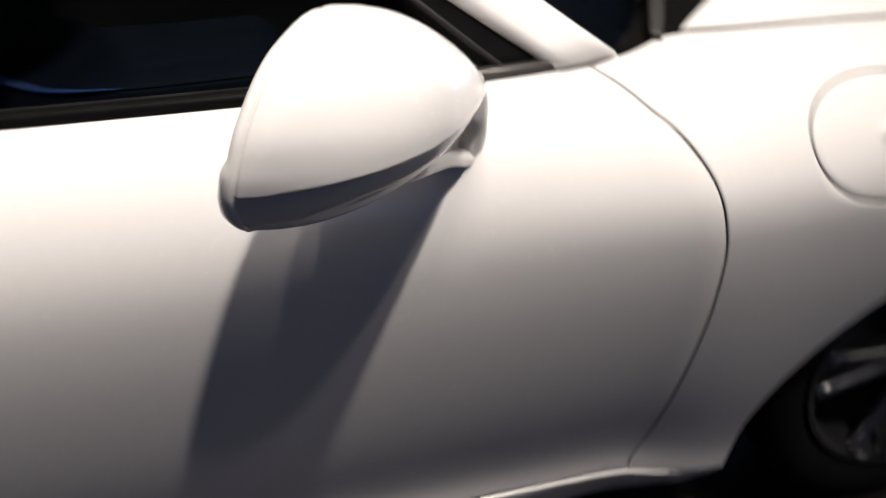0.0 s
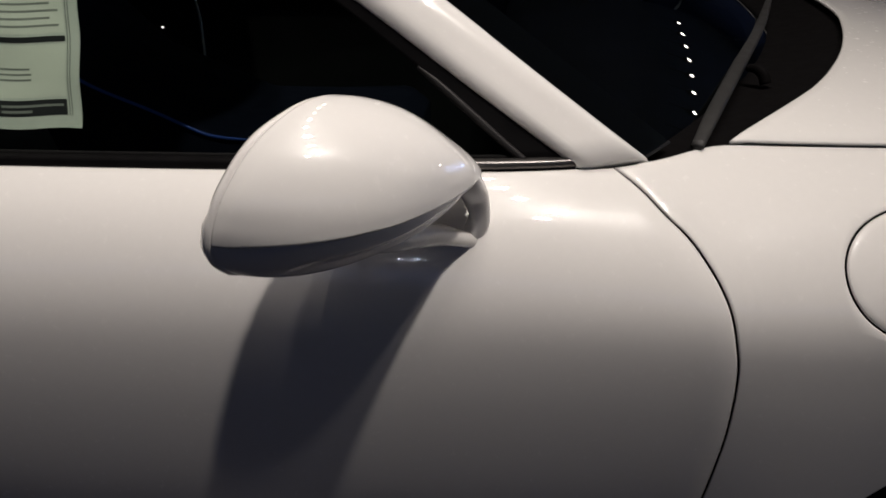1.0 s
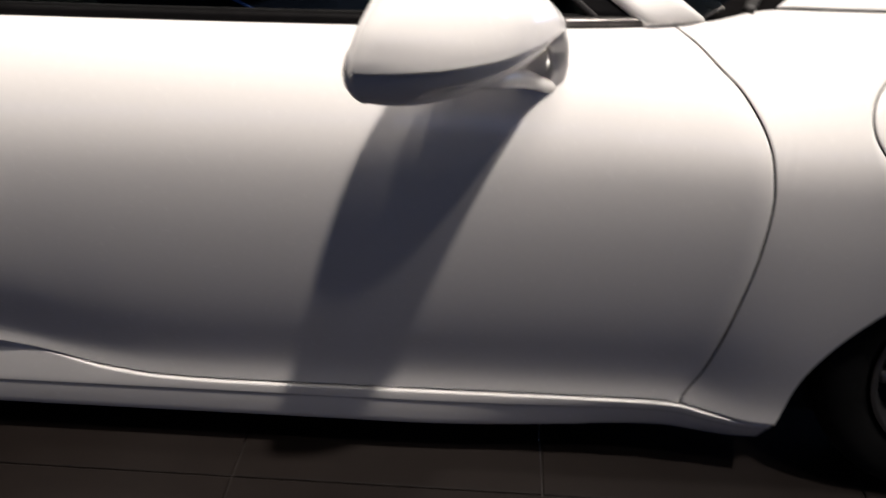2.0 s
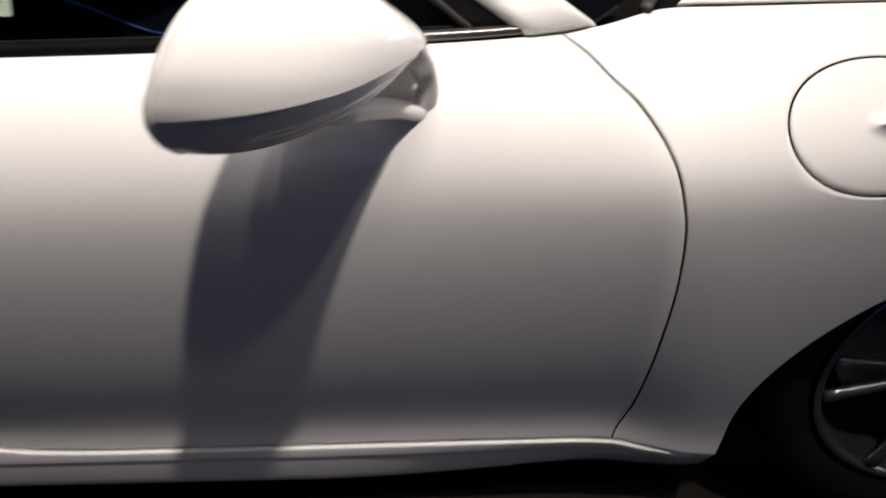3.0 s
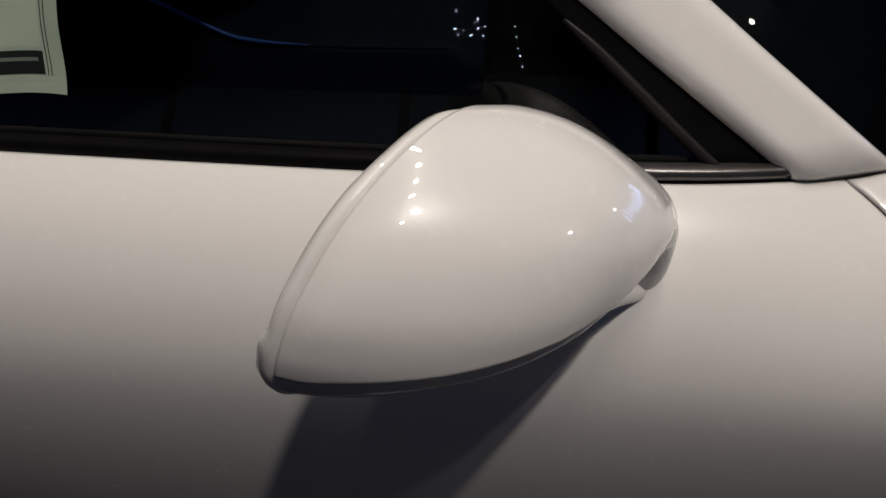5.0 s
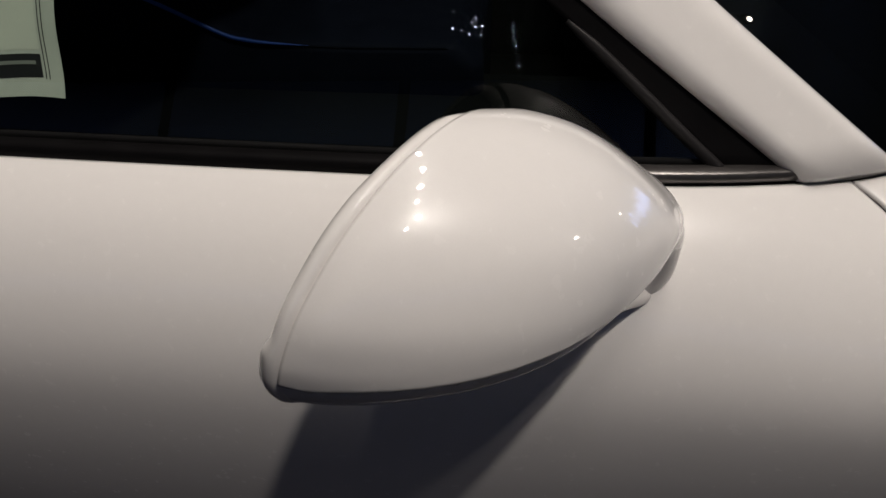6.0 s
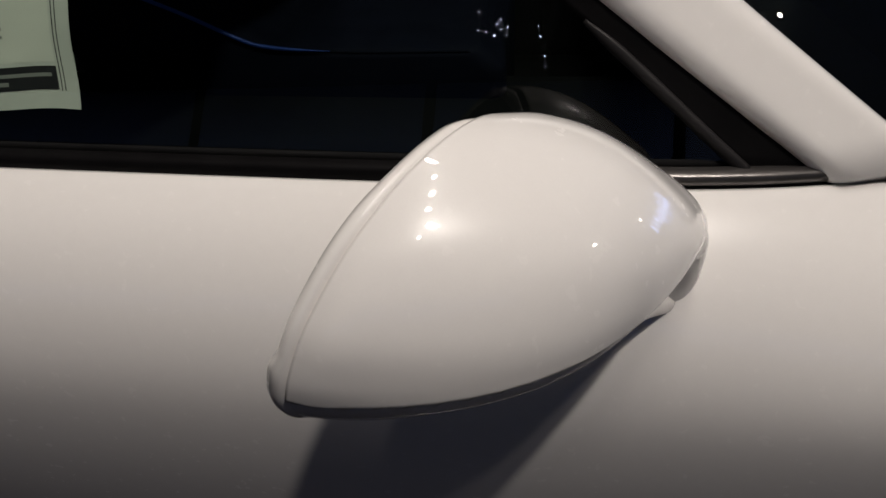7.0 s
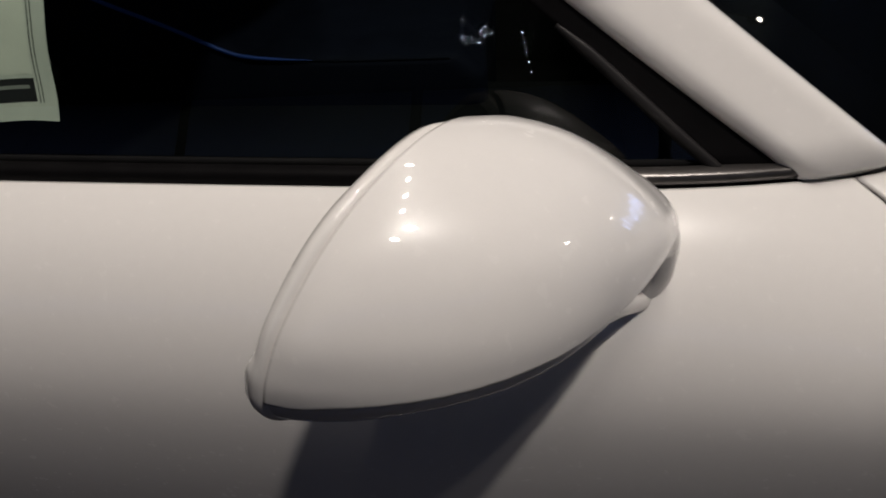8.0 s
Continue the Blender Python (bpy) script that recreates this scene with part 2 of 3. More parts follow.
def skin_profile(x):
    """The side's outline at a station x, from the top edge down: places y, z and the way along it."""
    yt, zt, zs = float(top_y(x)), float(top_z(x)), float(sill_line(x)) + 0.002
    shift = 0.34 * max(0, (x - 0.85) / 0.5) ** 2 - 0.07 * float(ease(-0.85, -1.5, x)) if x > -0.85 else -0.07 * float(ease(0.85, 1.6, -x))
    yw, zw = -0.046 + shift, 0.70 - 0.12 * float(ease(0.8, 1.3, x))
    k = 0.96 - 0.10 * float(ease(-0.28, 0.04, x)) + 0.10 * float(ease(0.02, 0.60, x))
    w = np.linspace(1, 0, 260)
    up = yw + (yt - yw) * (1 - np.sqrt(1 - (k * w) ** 2)) / (1 - math.sqrt(1 - k * k))
    zu = zw + (zt - zw) * w
    zl = np.linspace(zw, zs, 260)[1:]
    yl = low_y(0.219 + (zl - zs) / (zw - zs) * 0.481)
    flat = 0.15 * float(ease(0.17, 0.32, x))
    yl = yl * (1 - flat) - 0.030 * flat + shift
    y, z = np.r_[up, yl], np.r_[zu, zl]
    # ease the change of curvature at the widest line
    level = np.linspace(zs, zt, 400)
    line = np.interp(level, z[::-1], y[::-1])
    soft, reach = line.copy(), max(3, int((0.020 + 0.014 * float(ease(0.1, 0.3, x))) / (level[1] - level[0])))
    for _ in range(3):
        padded = np.pad(soft, reach, mode="edge")
        soft = np.convolve(padded, np.ones(2 * reach + 1) / (2 * reach + 1), mode="valid")
    fade = np.array([float(ease(0.14, 0.05, abs(v - zw))) for v in level])
    y = np.interp(z, level, line + (soft - line) * fade)
    return y, z, np.r_[0, np.cumsum(np.hypot(np.diff(y), np.diff(z)))]


PROFILES = {}


def profile(x):
    key = round(float(x), 5)
    if key not in PROFILES:
        PROFILES[key] = skin_profile(key)
    return PROFILES[key]


def skin(x, s):
    y, z, way = profile(x)
    return Vector((x, float(np.interp(s, way, y)), float(np.interp(s, way, z))))


def way_at(x, z):
    ys, zs, way = profile(x)
    return float(np.interp(-z, -zs, way))


def whole(x):
    """The way down to the sill, or to the wheel arch."""
    dx = x - ARCH[0]
    if abs(dx) < ARCH_R:
        return way_at(x, ARCH[1] + math.sqrt(ARCH_R ** 2 - dx * dx))
    return profile(x)[2][-1]


SEAM_NODES = ((0.042, 0.8595), (0.064, 0.847), (0.091, 0.826), (0.117, 0.805), (0.136, 0.783), (0.150, 0.762), (0.164, 0.731), (0.172, 0.699),
              (0.179, 0.665), (0.183, 0.615), (0.1845, 0.558), (0.182, 0.478), (0.178, 0.398), (0.169, 0.296), (0.149, 0.216))
SEAM = pchip([way_at(x, z) for x, z in SEAM_NODES], [x for x, z in SEAM_NODES])
S1 = way_at(0.4, 0.672)
FLAP = (0.390, (way_at(0.38, 0.829) + way_at(0.38, 0.702)) / 2 + 0.004, 0.105, (way_at(0.38, 0.702) - way_at(0.38, 0.829)) / 2)
FLAP_BOX = (0.266, 0.506, FLAP[1] - FLAP[3] - 0.012, FLAP[1] + FLAP[3] + 0.012)
UPPER = sorted({round(float(v), 6) for v in (*np.linspace(0, FLAP_BOX[2], 8), *np.linspace(FLAP_BOX[2], FLAP_BOX[3], 18), *np.linspace(FLAP_BOX[3], S1, 4), 0.003)})
LOWER = [*np.linspace(0, 0.985, 34)[1:], 0.995, 1.0]


def rows_at(x):
    return UPPER + [S1 + (whole(x) - S1) * f for f in LOWER]


car = empty("sports_car", "white two-door sports car parked on the show floor", "car")


def door_panel():
    rear, gap = -1.10, 0.0012
    vs = [0, 0.0025, *np.linspace(0.02, 0.98, 56), 0.9975, 1.0]
    points = []
    for v in vs:
        column = []
        for j in range(len(UPPER) + len(LOWER)):
            x = rear
            for _ in range(4):
                s = rows_at(x)[j]
                x = rear + (float(SEAM(s)) - gap - rear) * v
            column.append(skin(x, rows_at(x)[j]))
        points.append(column)
    bm = grid_mesh(points, facing=(0, -1, 0.2))
    roll_edges(bm)
    return bm


def fender_panel():
    gap, first = 0.0012, 0.20
    arch_columns = [ARCH[0] - ARCH_R * math.cos(math.radians(a)) for a in range(0, 181, 3)]
    arch_columns[0] += 1e-5
    arch_columns[-1] -= 1e-5
    xs = sorted({round(x, 5) for x in [*np.linspace(first, FLAP_BOX[0], 6), ARCH[0] - ARCH_R - 0.004, *arch_columns, *np.linspace(0.30, 0.49, 15), FLAP_BOX[1],
                                       *np.linspace(ARCH[0] + ARCH_R + 0.004, 1.3, 10)]})
    points = []
    for v in (0, 0.02, *np.linspace(0.1, 1, 10)):
        column = []
        for j in range(len(UPPER) + len(LOWER)):
            x = first
            for _ in range(4):
                a = float(SEAM(rows_at(x)[j])) + gap
                x = a + (first - a) * v
            column.append(skin(x, rows_at(x)[j]))
        points.append(column)
    points += [[skin(x, s) for s in rows_at(x)] for x in xs[1:]]
    bm = grid_mesh(points, facing=(0, -1, 0.2))
    # the round opening of the fuel flap
    n = len(UPPER) + len(LOWER)
    columns = [i for i in range(len(points)) if i >= 11 and FLAP_BOX[0] - 1e-4 <= points[i][0].x <= FLAP_BOX[1] + 1e-4]
    lines = [j for j, s in enumerate(UPPER) if FLAP_BOX[2] - 1e-5 <= s <= FLAP_BOX[3] + 1e-5]
    bm.verts.ensure_lookup_table()
    a, b, c, d = columns[0], columns[-1], lines[0], lines[-1]
    inside = {bm.verts[i * n + j] for i in range(a, b + 1) for j in range(c, d + 1)}
    ring = [(a, j) for j in range(c, d)] + [(i, d) for i in range(a, b)] + [(b, j) for j in range(d, c, -1)] + [(i, c) for i in range(b, a, -1)]
    outer = [bm.verts[i * n + j] for i, j in ring]
    where = [(points[i][j].x, UPPER[j]) for i, j in ring]
    bmesh.ops.delete(bm, geom=[f for f in bm.faces if all(v in inside for v in f.verts)], context="FACES_ONLY")
    last = outer
    for f in (0.25, 0.5, 0.75, 0.96, 1.0):
        made = []
        for x, s in where:
            u, w = (x - FLAP[0]) / FLAP[2], (s - FLAP[1]) / FLAP[3]
            r = math.hypot(u, w)
            ex, es = FLAP[0] + u / r * (FLAP[2] + 0.0012), FLAP[1] + w / r * (FLAP[3] + 0.0012)
            made.append(bm.verts.new(skin(x + (ex - x) * f, s + (es - s) * f)))
        for i in range(len(made)):
            k = (i + 1) % len(made)
            bm.faces.new((last[i], last[k], made[k], made[i]))
        last = made
    bmesh.ops.delete(bm, geom=[v for v in bm.verts if not v.link_faces], context="VERTS")
    bmesh.ops.recalc_face_normals(bm, faces=bm.faces[:])
    turn(bm, (0, -1, 0.2))
    roll_edges(bm)
    return bm


def flap_panel():
    points = []
    for r in (0.002, 0.25, 0.5, 0.75, 0.9, 0.975, 1.0):
        points.append([skin(FLAP[0] + (FLAP[2] - 0.0012) * r * math.cos(a), FLAP[1] + (FLAP[3] - 0.0012) * r * math.sin(a)) for a in np.linspace(0, 2 * math.pi, 73)[:-1]])
    bm = grid_mesh(points, closed=True, facing=(0, -1, 0.2))
    bm.faces.new([v for v in bm.verts][:72])
    turn(bm, (0, -1, 0.2))
    roll_edges(bm)
    return bm


def mirrored(bm):
    """The same panel for the car's other side."""
    twin = bm.copy()
    for v in twin.verts:
        v.co.y = 2 * MID - v.co.y
    bmesh.ops.reverse_faces(twin, faces=twin.faces[:])
    return twin


def rear_panel():
    points = [[skin(x, s) for s in np.linspace(0, profile(x)[2][-1], 40)] for x in (*np.linspace(-2.25, -1.14, 24), -1.1065, -1.104)]
    bm = grid_mesh(points, facing=(0, -1, 0.2))
    roll_edges(bm)
    return bm


def sill_panel():
    """A ledge under the door, a flat upper band and a lower band that turns under; only the upper band widens towards the rear wheel."""
    nodes = ((0.000, 0.064), (0.0, 0.0390), (-0.0003, 0.0355), (-0.0012, 0.0338), (-0.0028, 0.0330), (-0.0060, 0.0328), (-0.021, 0.0340), (-0.024, 0.0348), (-0.026, 0.0362),
             (-0.045, 0.0392), (-0.066, 0.0428), (-0.097, 0.0500), (-0.106, 0.0580), (-0.108, 0.10))
    fz, fy = (pchip(range(len(nodes)), [n[k] for n in nodes]) for k in (0, 1))
    shape = [(float(fz(t)), float(fy(t))) for t in np.linspace(0, len(nodes) - 1, 53)]
    points = []
    for x in np.linspace(-1.30, ARCH[0] - ARCH_R - 0.006, 90):
        z = float(sill_line(x)) - 0.002
        fall = z - 0.208 if x > 0 else 0
        row = []
        for k, (dz, dy) in enumerate(shape):
            if x > 0:
                row.append((x, dy + 0.30 * float(ease(-0.35, 0.25, x)) * -dz, z + dz - 0.4 * fall * (dz / -0.108)))
            else:
                row.append((x, dy + 0.30 * float(ease(-0.35, 0.25, x)) * -dz, (z if k < 21 else 0.206) + dz))
        points.append(row)
    return grid_mesh(points, facing=(0, -1, 0))


for maker, name, label in ((door_panel, "door", ""), (fender_panel, "front_wing", ""), (flap_panel, "fuel_flap", "round white fuel filler flap"),
                           (rear_panel, "rear_quarter", "")):
    bm = maker()
    thick(part(name if name != "fuel_flap" else "wing_plug", mirrored(bm), PAINT, car), 0.01)
    thick(part(name, bm, PAINT, car, label), 0.01)
bm = sill_panel()
part("sill", mirrored(bm), PAINT, car)
part("sill", bm, PAINT, car, "white sill with a crease along it")

# dark structure behind the panel gaps
part("inner_structure", box_mesh(-1.0, 0.062, 0.25, 0.27, 0.10, 0.80, 0.015), DARK, car)
part("underbody", box_mesh(-2.1, 0.09, 0.145, 1.2, 2 * MID - 0.09, 0.22, 0.01), DARK, car)
part("flap_recess", box_mesh(0.26, 0.06, 0.66, 0.50, 0.11, 0.80, 0.01), DARK, car)


# ---- glasshouse ----
low_rail = [pchip(np.array([0, 0.13, 0.26, 0.45, 0.7, 1.1, 1.6]), v) for v in ((0.0665, 0.100, 0.138, 0.190, 0.25, 0.28, 0.27), (0.862, 0.951, 1.040, 1.160, 1.25, 1.285, 1.22))]
high_rail = [pchip(np.array([-0.083, 0.05, 0.18, 0.40, 0.66, 1.08, 1.6]), v) for v in ((0.0895, 0.121, 0.156, 0.24, 0.32, 0.37, 0.37), (0.865, 0.961, 1.054, 1.185, 1.27, 1.30, 1.23))]


def rail_point(rail, x):
    return Vector((x, float(rail[0](-x)), float(rail[1](-x))))


def pillar_panel():
    points = []
    for f in np.linspace(0, 1, 50):
        a, b = rail_point(low_rail, -0.002 - 1.55 * f), rail_point(high_rail, 0.081 - 1.62 * f)
        out = (b - a).cross(Vector((-1, 0.28, 0.72))).normalized()
        if out.y > 0:
            out = -out
        row = []
        for t in (0, 0.03, *np.linspace(0.12, 0.88, 9), 0.97, 1):
            row.append(a + (b - a) * t + out * (0.012 * (1 - abs(2 * t - 1) ** (2.7 + 7 * math.exp(-f * 12))) - 0.0045))
        points.append(row)
    points.insert(0, [p + Vector((0.008, 0.010, -0.012)) for p in points[0]])
    return grid_mesh(points, facing=(0.3, -1, 0.5))


bm = pillar_panel()
thick(part("windscreen_pillar", mirrored(bm), PAINT, car), 0.012)
thick(part("windscreen_pillar", bm, PAINT, car), 0.012)

# windscreen
points = []
for f in np.linspace(0, 1, 30):
    p = rail_point(high_rail, 0.079 - 0.80 * f)
    points.append([(p.x - 0.006 + (0.34 - 0.14 * f) * (1 - (2 * a - 1) ** 2), p.y + 0.004 + (2 * MID - 2 * p.y - 0.008) * a,
                    p.z - 0.006 + 0.045 * (1 - (2 * a - 1) ** 2)) for a in np.linspace(0, 1, 41)])
screen = part("windscreen", grid_mesh(points, facing=(1, 0, 1)), SCREEN_GLASS, car, "dark curved windscreen reflecting ceiling lights")
screen.visible_shadow = False
# its black edge along the pillar
points = []
for f in np.linspace(0, 1, 30):
    p = rail_point(high_rail, 0.079 - 0.80 * f)
    points.append([(p.x - 0.004 + (0.34 - 0.14 * f) * (1 - (2 * a - 1) ** 2), p.y + 0.004 + (2 * MID - 2 * p.y - 0.008) * a,
                    p.z - 0.009 + 0.03 * (1 - (2 * a - 1) ** 2)) for a in np.linspace(0, 0.035, 6)])
part("windscreen_edge", grid_mesh(points, facing=(1, 0, 1)), GLOSS, car)


hood_rear = pchip([0.144, 0.19, 0.235, 0.285, 0.35, 0.44, 0.55, 0.65, 0.88], [0.187, 0.240, 0.288, 0.335, 0.380, 0.428, 0.470, 0.498, 0.52])


def hood_edge(y):
    return float(hood_rear(min(y, 2 * MID - y)))


def hood_z(x, y):
    d = (MID - min(y, 2 * MID - y)) / (MID - 0.144)
    return float(top_z(x)) + 0.075 * max(0, 1 - d * d) ** 0.65


# bonnet
points = []
for a in (0, 0.002, *np.linspace(0.01, 0.12, 12), *np.linspace(0.14, 0.86, 40), *np.linspace(0.88, 0.99, 12), 0.998, 1):
    row = []
    for f in (0, 0.003, *np.linspace(0.02, 1, 40)):
        ya = 0.1465 + (2 * MID - 2 * 0.1465) * a
        x0 = hood_edge(ya)
        x = x0 + (1.28 - x0) * f
        side = float(top_y(max(x, 0.2))) + 0.003
        y = side + (2 * MID - 2 * side) * a
        row.append((x, y, hood_z(x, y)))
    points.append(row)
bm = grid_mesh(points, facing=(0, 0, 1))
roll_edges(bm)
thick(part("bonnet", bm, PAINT, car), 0.01)

# scuttle between bonnet and windscreen
points = []
for a in np.linspace(0, 1, 61):
    y = 0.092 + (2 * MID - 0.184) * a
    xb, ys = hood_edge(max(0.1465, min(y, 2 * MID - 0.1465))), y
    xs = 0.072 + 0.34 * (1 - (2 * a - 1) ** 2)
    zb, zs = hood_z(max(xb, 0.09), y) - 0.012, 0.855 + 0.045 * (1 - (2 * a - 1) ** 2)
    xb = min(xb, 0.083 + (min(y, 2 * MID - y) - 0.085) * 1.75)
    points.append([(xs - 0.03 + (xb + 0.02 - xs + 0.03) * f, ys, zs - 0.012 + (zb - zs + 0.012) * f) for f in np.linspace(0, 1, 8)])
part("scuttle", grid_mesh(points, facing=(0, 0, 1)), SCUTTLE, car, "black plastic scuttle")

# roof and tail close the body
points = []
for f in np.linspace(0, 1, 24):
    p = rail_point(high_rail, -0.70 - 0.84 * f)
    points.append([(p.x + 0.20 * (1 - f) * (1 - (2 * a - 1) ** 2), p.y + (2 * MID - 2 * p.y) * a, p.z + 0.03 * (1 - (2 * a - 1) ** 2)) for a in np.linspace(0, 1, 25)])
thick(part("roof", grid_mesh(points, facing=(0, 0, 1)), PAINT, car), 0.01)
points = []
for f in np.linspace(0, 1, 24):
    x = -1.54 - 0.70 * f
    z = 1.228 - 0.40 * f ** 1.2
    y = 0.37 - 0.26 * f
    points.append([(x, y + (2 * MID - 2 * y) * a, z + 0.03 * (1 - (2 * a - 1) ** 2)) for a in np.linspace(0, 1, 25)])
rows = [row[4:21] for row in points[:15]]
part("rear_screen", grid_mesh([[(p[0], p[1], p[2] + 0.004) for p in row] for row in rows], facing=(-1, 0, 1)), GLOSS, car)
part("engine_cover", grid_mesh(points, facing=(-1, 0, 1)), PAINT, car)
# rounded tail and nose between the side panels
points = []
for k in range(19):
    f = k / 18
    points.append([(-2.24 - (0.05 + 0.13 * (1 - abs(2 * a - 1) ** 2.4)) * math.sin(math.pi * f) ** 0.6, 0.10 + (2 * MID - 0.2) * a, 0.835 - 0.55 * f + 0.03 * (1 - f) ** 3 * (1 - (2 * a - 1) ** 2))
                   for a in np.linspace(0, 1, 41)])
part("tail", grid_mesh(points, facing=(-1, 0, 0)), PAINT, car)
front_y, front_z, _ = profile(1.28)
points = []
for k in range(25):
    f = k / 24
    row = []
    for a in np.linspace(0, 1, 49):
        y = float(top_y(1.28)) + 0.003 + 2 * (MID - float(top_y(1.28)) - 0.003) * a
        z = hood_z(1.28, y) * (1 - f) + 0.20 * f
        edge = float(np.interp(z, front_z[::-1], front_y[::-1])) + 0.003
        y = edge + 2 * (MID - edge) * a
        row.append((1.28 + (0.02 + 0.30 * (1 - abs(2 * a - 1) ** 2.2)) * math.sin(math.pi * min(1, 0.10 + 0.80 * f)) ** 0.7 * ease(0, 0.08, f), y, z))
    points.append(row)
part("nose", grid_mesh(points, facing=(1, 0, 0)), PAINT, car)


# side window
def pane_point(x, z):
    return Vector((x, 0.0725 + 0.43 * (z - 0.86) + 0.02 * (z - 0.86) * ease(0, 0.8, -x), z))


def window_top(x):
    return float(low_rail[1](-x)) + 0.01


points = [[pane_point(x, 0.845 + (window_top(x) - 0.845) * f) for f in np.linspace(0, 1, 16)] for x in np.linspace(-1.5, -0.005, 60)]
pane = part("side_window", grid_mesh(points, facing=(0, -1, 0)), SIDE_GLASS, car, "greenish dark side window glass")
pane.visible_shadow = False

# black frame along the pillar, and the bar beside it
bar_gap = pchip([0.85, 0.875, 0.966, 1.05, 1.30], [0.056, 0.052, 0.034, 0.030, 0.028])
points = []
for f in np.linspace(0, 1, 60):
    p = rail_point(low_rail, -0.003 - 1.3 * f)
    q = pane_point(p.x - float(bar_gap(p.z)), p.z)
    q.y -= 0.004
    p.y += 0.006
    points.append([p + (q - p) * t for t in np.linspace(0, 1, 6)])
thick(part("window_frame", grid_mesh(points, facing=(0, -1, 0)), BLACK, car), 0.006)
bar = []
for z in (0.966, 0.945, 0.915, 0.885, 0.868):
    x = -(z - 0.862) / 0.685 - float(bar_gap(z))
    q = pane_point(x, z)
    bar.append((q.x, q.y - 0.004, q.z))
part("window_bar", sweep(bar, [(0.0015, 0.002), (0.0035, 0.005), (0.004, 0.005), (0.004, 0.005), (0.004, 0.005)], sides=12), BAR, car)

# belt trim, with a satin end piece beside the mirror
for trim_name, xs, mat, label in (("belt_trim", (-1.2, -0.9, -0.6, -0.4, -0.175), BLACK, "black rubber strip along the window sill"), ("trim_end", (-0.173, -0.12, -0.06, -0.004), SATIN, "satin grey end of the strip")):
    low = 0.008 if mat is BLACK else 0.0055
    part(trim_name, sweep([(x, float(top_y(x)) + 0.008, float(top_z(x)) + 0.011 - low) for x in xs], [(0.008, low)] * len(xs), sides=16, power=3), mat, car, label)
part("trim_base", sweep([(x, float(top_y(x)) + 0.010, float(top_z(x)) - 0.001) for x in (-0.174, -0.12, -0.06, 0.004)], [(0.008, 0.005)] * 4, sides=12, power=3), BLACK, car)
part("belt_seal", sweep([(x, float(top_y(x)) + 0.020, float(top_z(x)) + 0.008) for x in (-1.2, -0.9, -0.6, -0.4, -0.2, -0.06)], [(0.003, 0.004)] * 6, sides=12), RUBBER, car)


# ---- wheel ----
def wheel(parent, cx, cz, y0, far=False):
    hub = new("wheel")
    hub.parent = parent
    hub.location = (cx, 2 * MID - y0 if far else y0, cz)
    hub.rotation_euler.z = math.pi if far else 0
    tyre = []
    for y, r in ((0.035, 0.238), (0.022, 0.243), (0.008, 0.258), (0.000, 0.282), (0.004, 0.305), (0.016, 0.318), (0.030, 0.324), (0.120, 0.326), (0.210, 0.322), (0.235, 0.29), (0.225, 0.24)):
        tyre.append([(r * math.cos(a), y, r * math.sin(a)) for a in np.linspace(0, 2 * math.pi, 97)[:-1]])
    part("tyre", grid_mesh(tyre, closed=True), RUBBER, hub)
    rim = []
    for y, r in ((0.018, 0.237), (0.014, 0.232), (0.018, 0.226), (0.035, 0.221), (0.060, 0.214), (0.200, 0.206)):
        rim.append([(r * math.cos(a), y, r * math.sin(a)) for a in np.linspace(0, 2 * math.pi, 97)[:-1]])
    part("rim", grid_mesh(rim, closed=True), RIM, hub, "dark alloy rim")
    for k in range(10):
        a = 2 * math.pi * (k // 2) / 5 + (0.16 if k % 2 else -0.16) + 0.62
        c, s = math.cos(a), math.sin(a)
        part("spoke", sweep([(0.045 * c, 0.045, 0.045 * s), (0.13 * c, 0.032, 0.13 * s), (0.222 * c, 0.024, 0.222 * s)], [(0.011, 0.012), (0.009, 0.010), (0.012, 0.010)], up=(0, 1, 0), sides=10, steps=4), RIM, hub)
    bm = bmesh.new()
    bmesh.ops.create_cone(bm, cap_ends=True, segments=64, radius1=0.17, radius2=0.17, depth=0.02, matrix=pose(0, 0.11, 0, 90))
    part("brake_disc", bm, STEEL, hub, smooth=False)
    bm = bmesh.new()
    bmesh.ops.create_cone(bm, cap_ends=True, segments=40, radius1=0.045, radius2=0.055, depth=0.05, matrix=pose(0, 0.055, 0, 90))
    part("hub_cap", bm, RIM, hub)


wheel(car, 0.682, 0.325, 0.015)
wheel(car, 0.682, 0.325, 0.015, True)
wheel(car, -1.72, 0.325, 0.035)
wheel(car, -1.72, 0.325, 0.035, True)
points = []
for a in np.linspace(-8, 188, 60):
    c, s = math.cos(radians(a)), math.sin(radians(a))
    points.append([(ARCH[0] + (ARCH_R + 0.004) * c, y, ARCH[1] + (ARCH_R + 0.004) * s) for y in (0.025, 0.06, 0.12, 0.3)])
part("arch_liner", grid_mesh(points), DARK, car)
part("arch_back", box_mesh(0.29, 0.30, 0.18, 1.02, 0.32, 0.80), DARK, car)


# ---- door mirror ----
TIP = Vector((-0.3395, -0.185, 0.8875))
RN = Vector((0.847, -0.489, -0.208)).normalized()


def on_rim(y, z):
    return Vector((TIP.x + (0.489 * (y - TIP.y) + 0.208 * (z - TIP.z)) / 0.847, y, z))


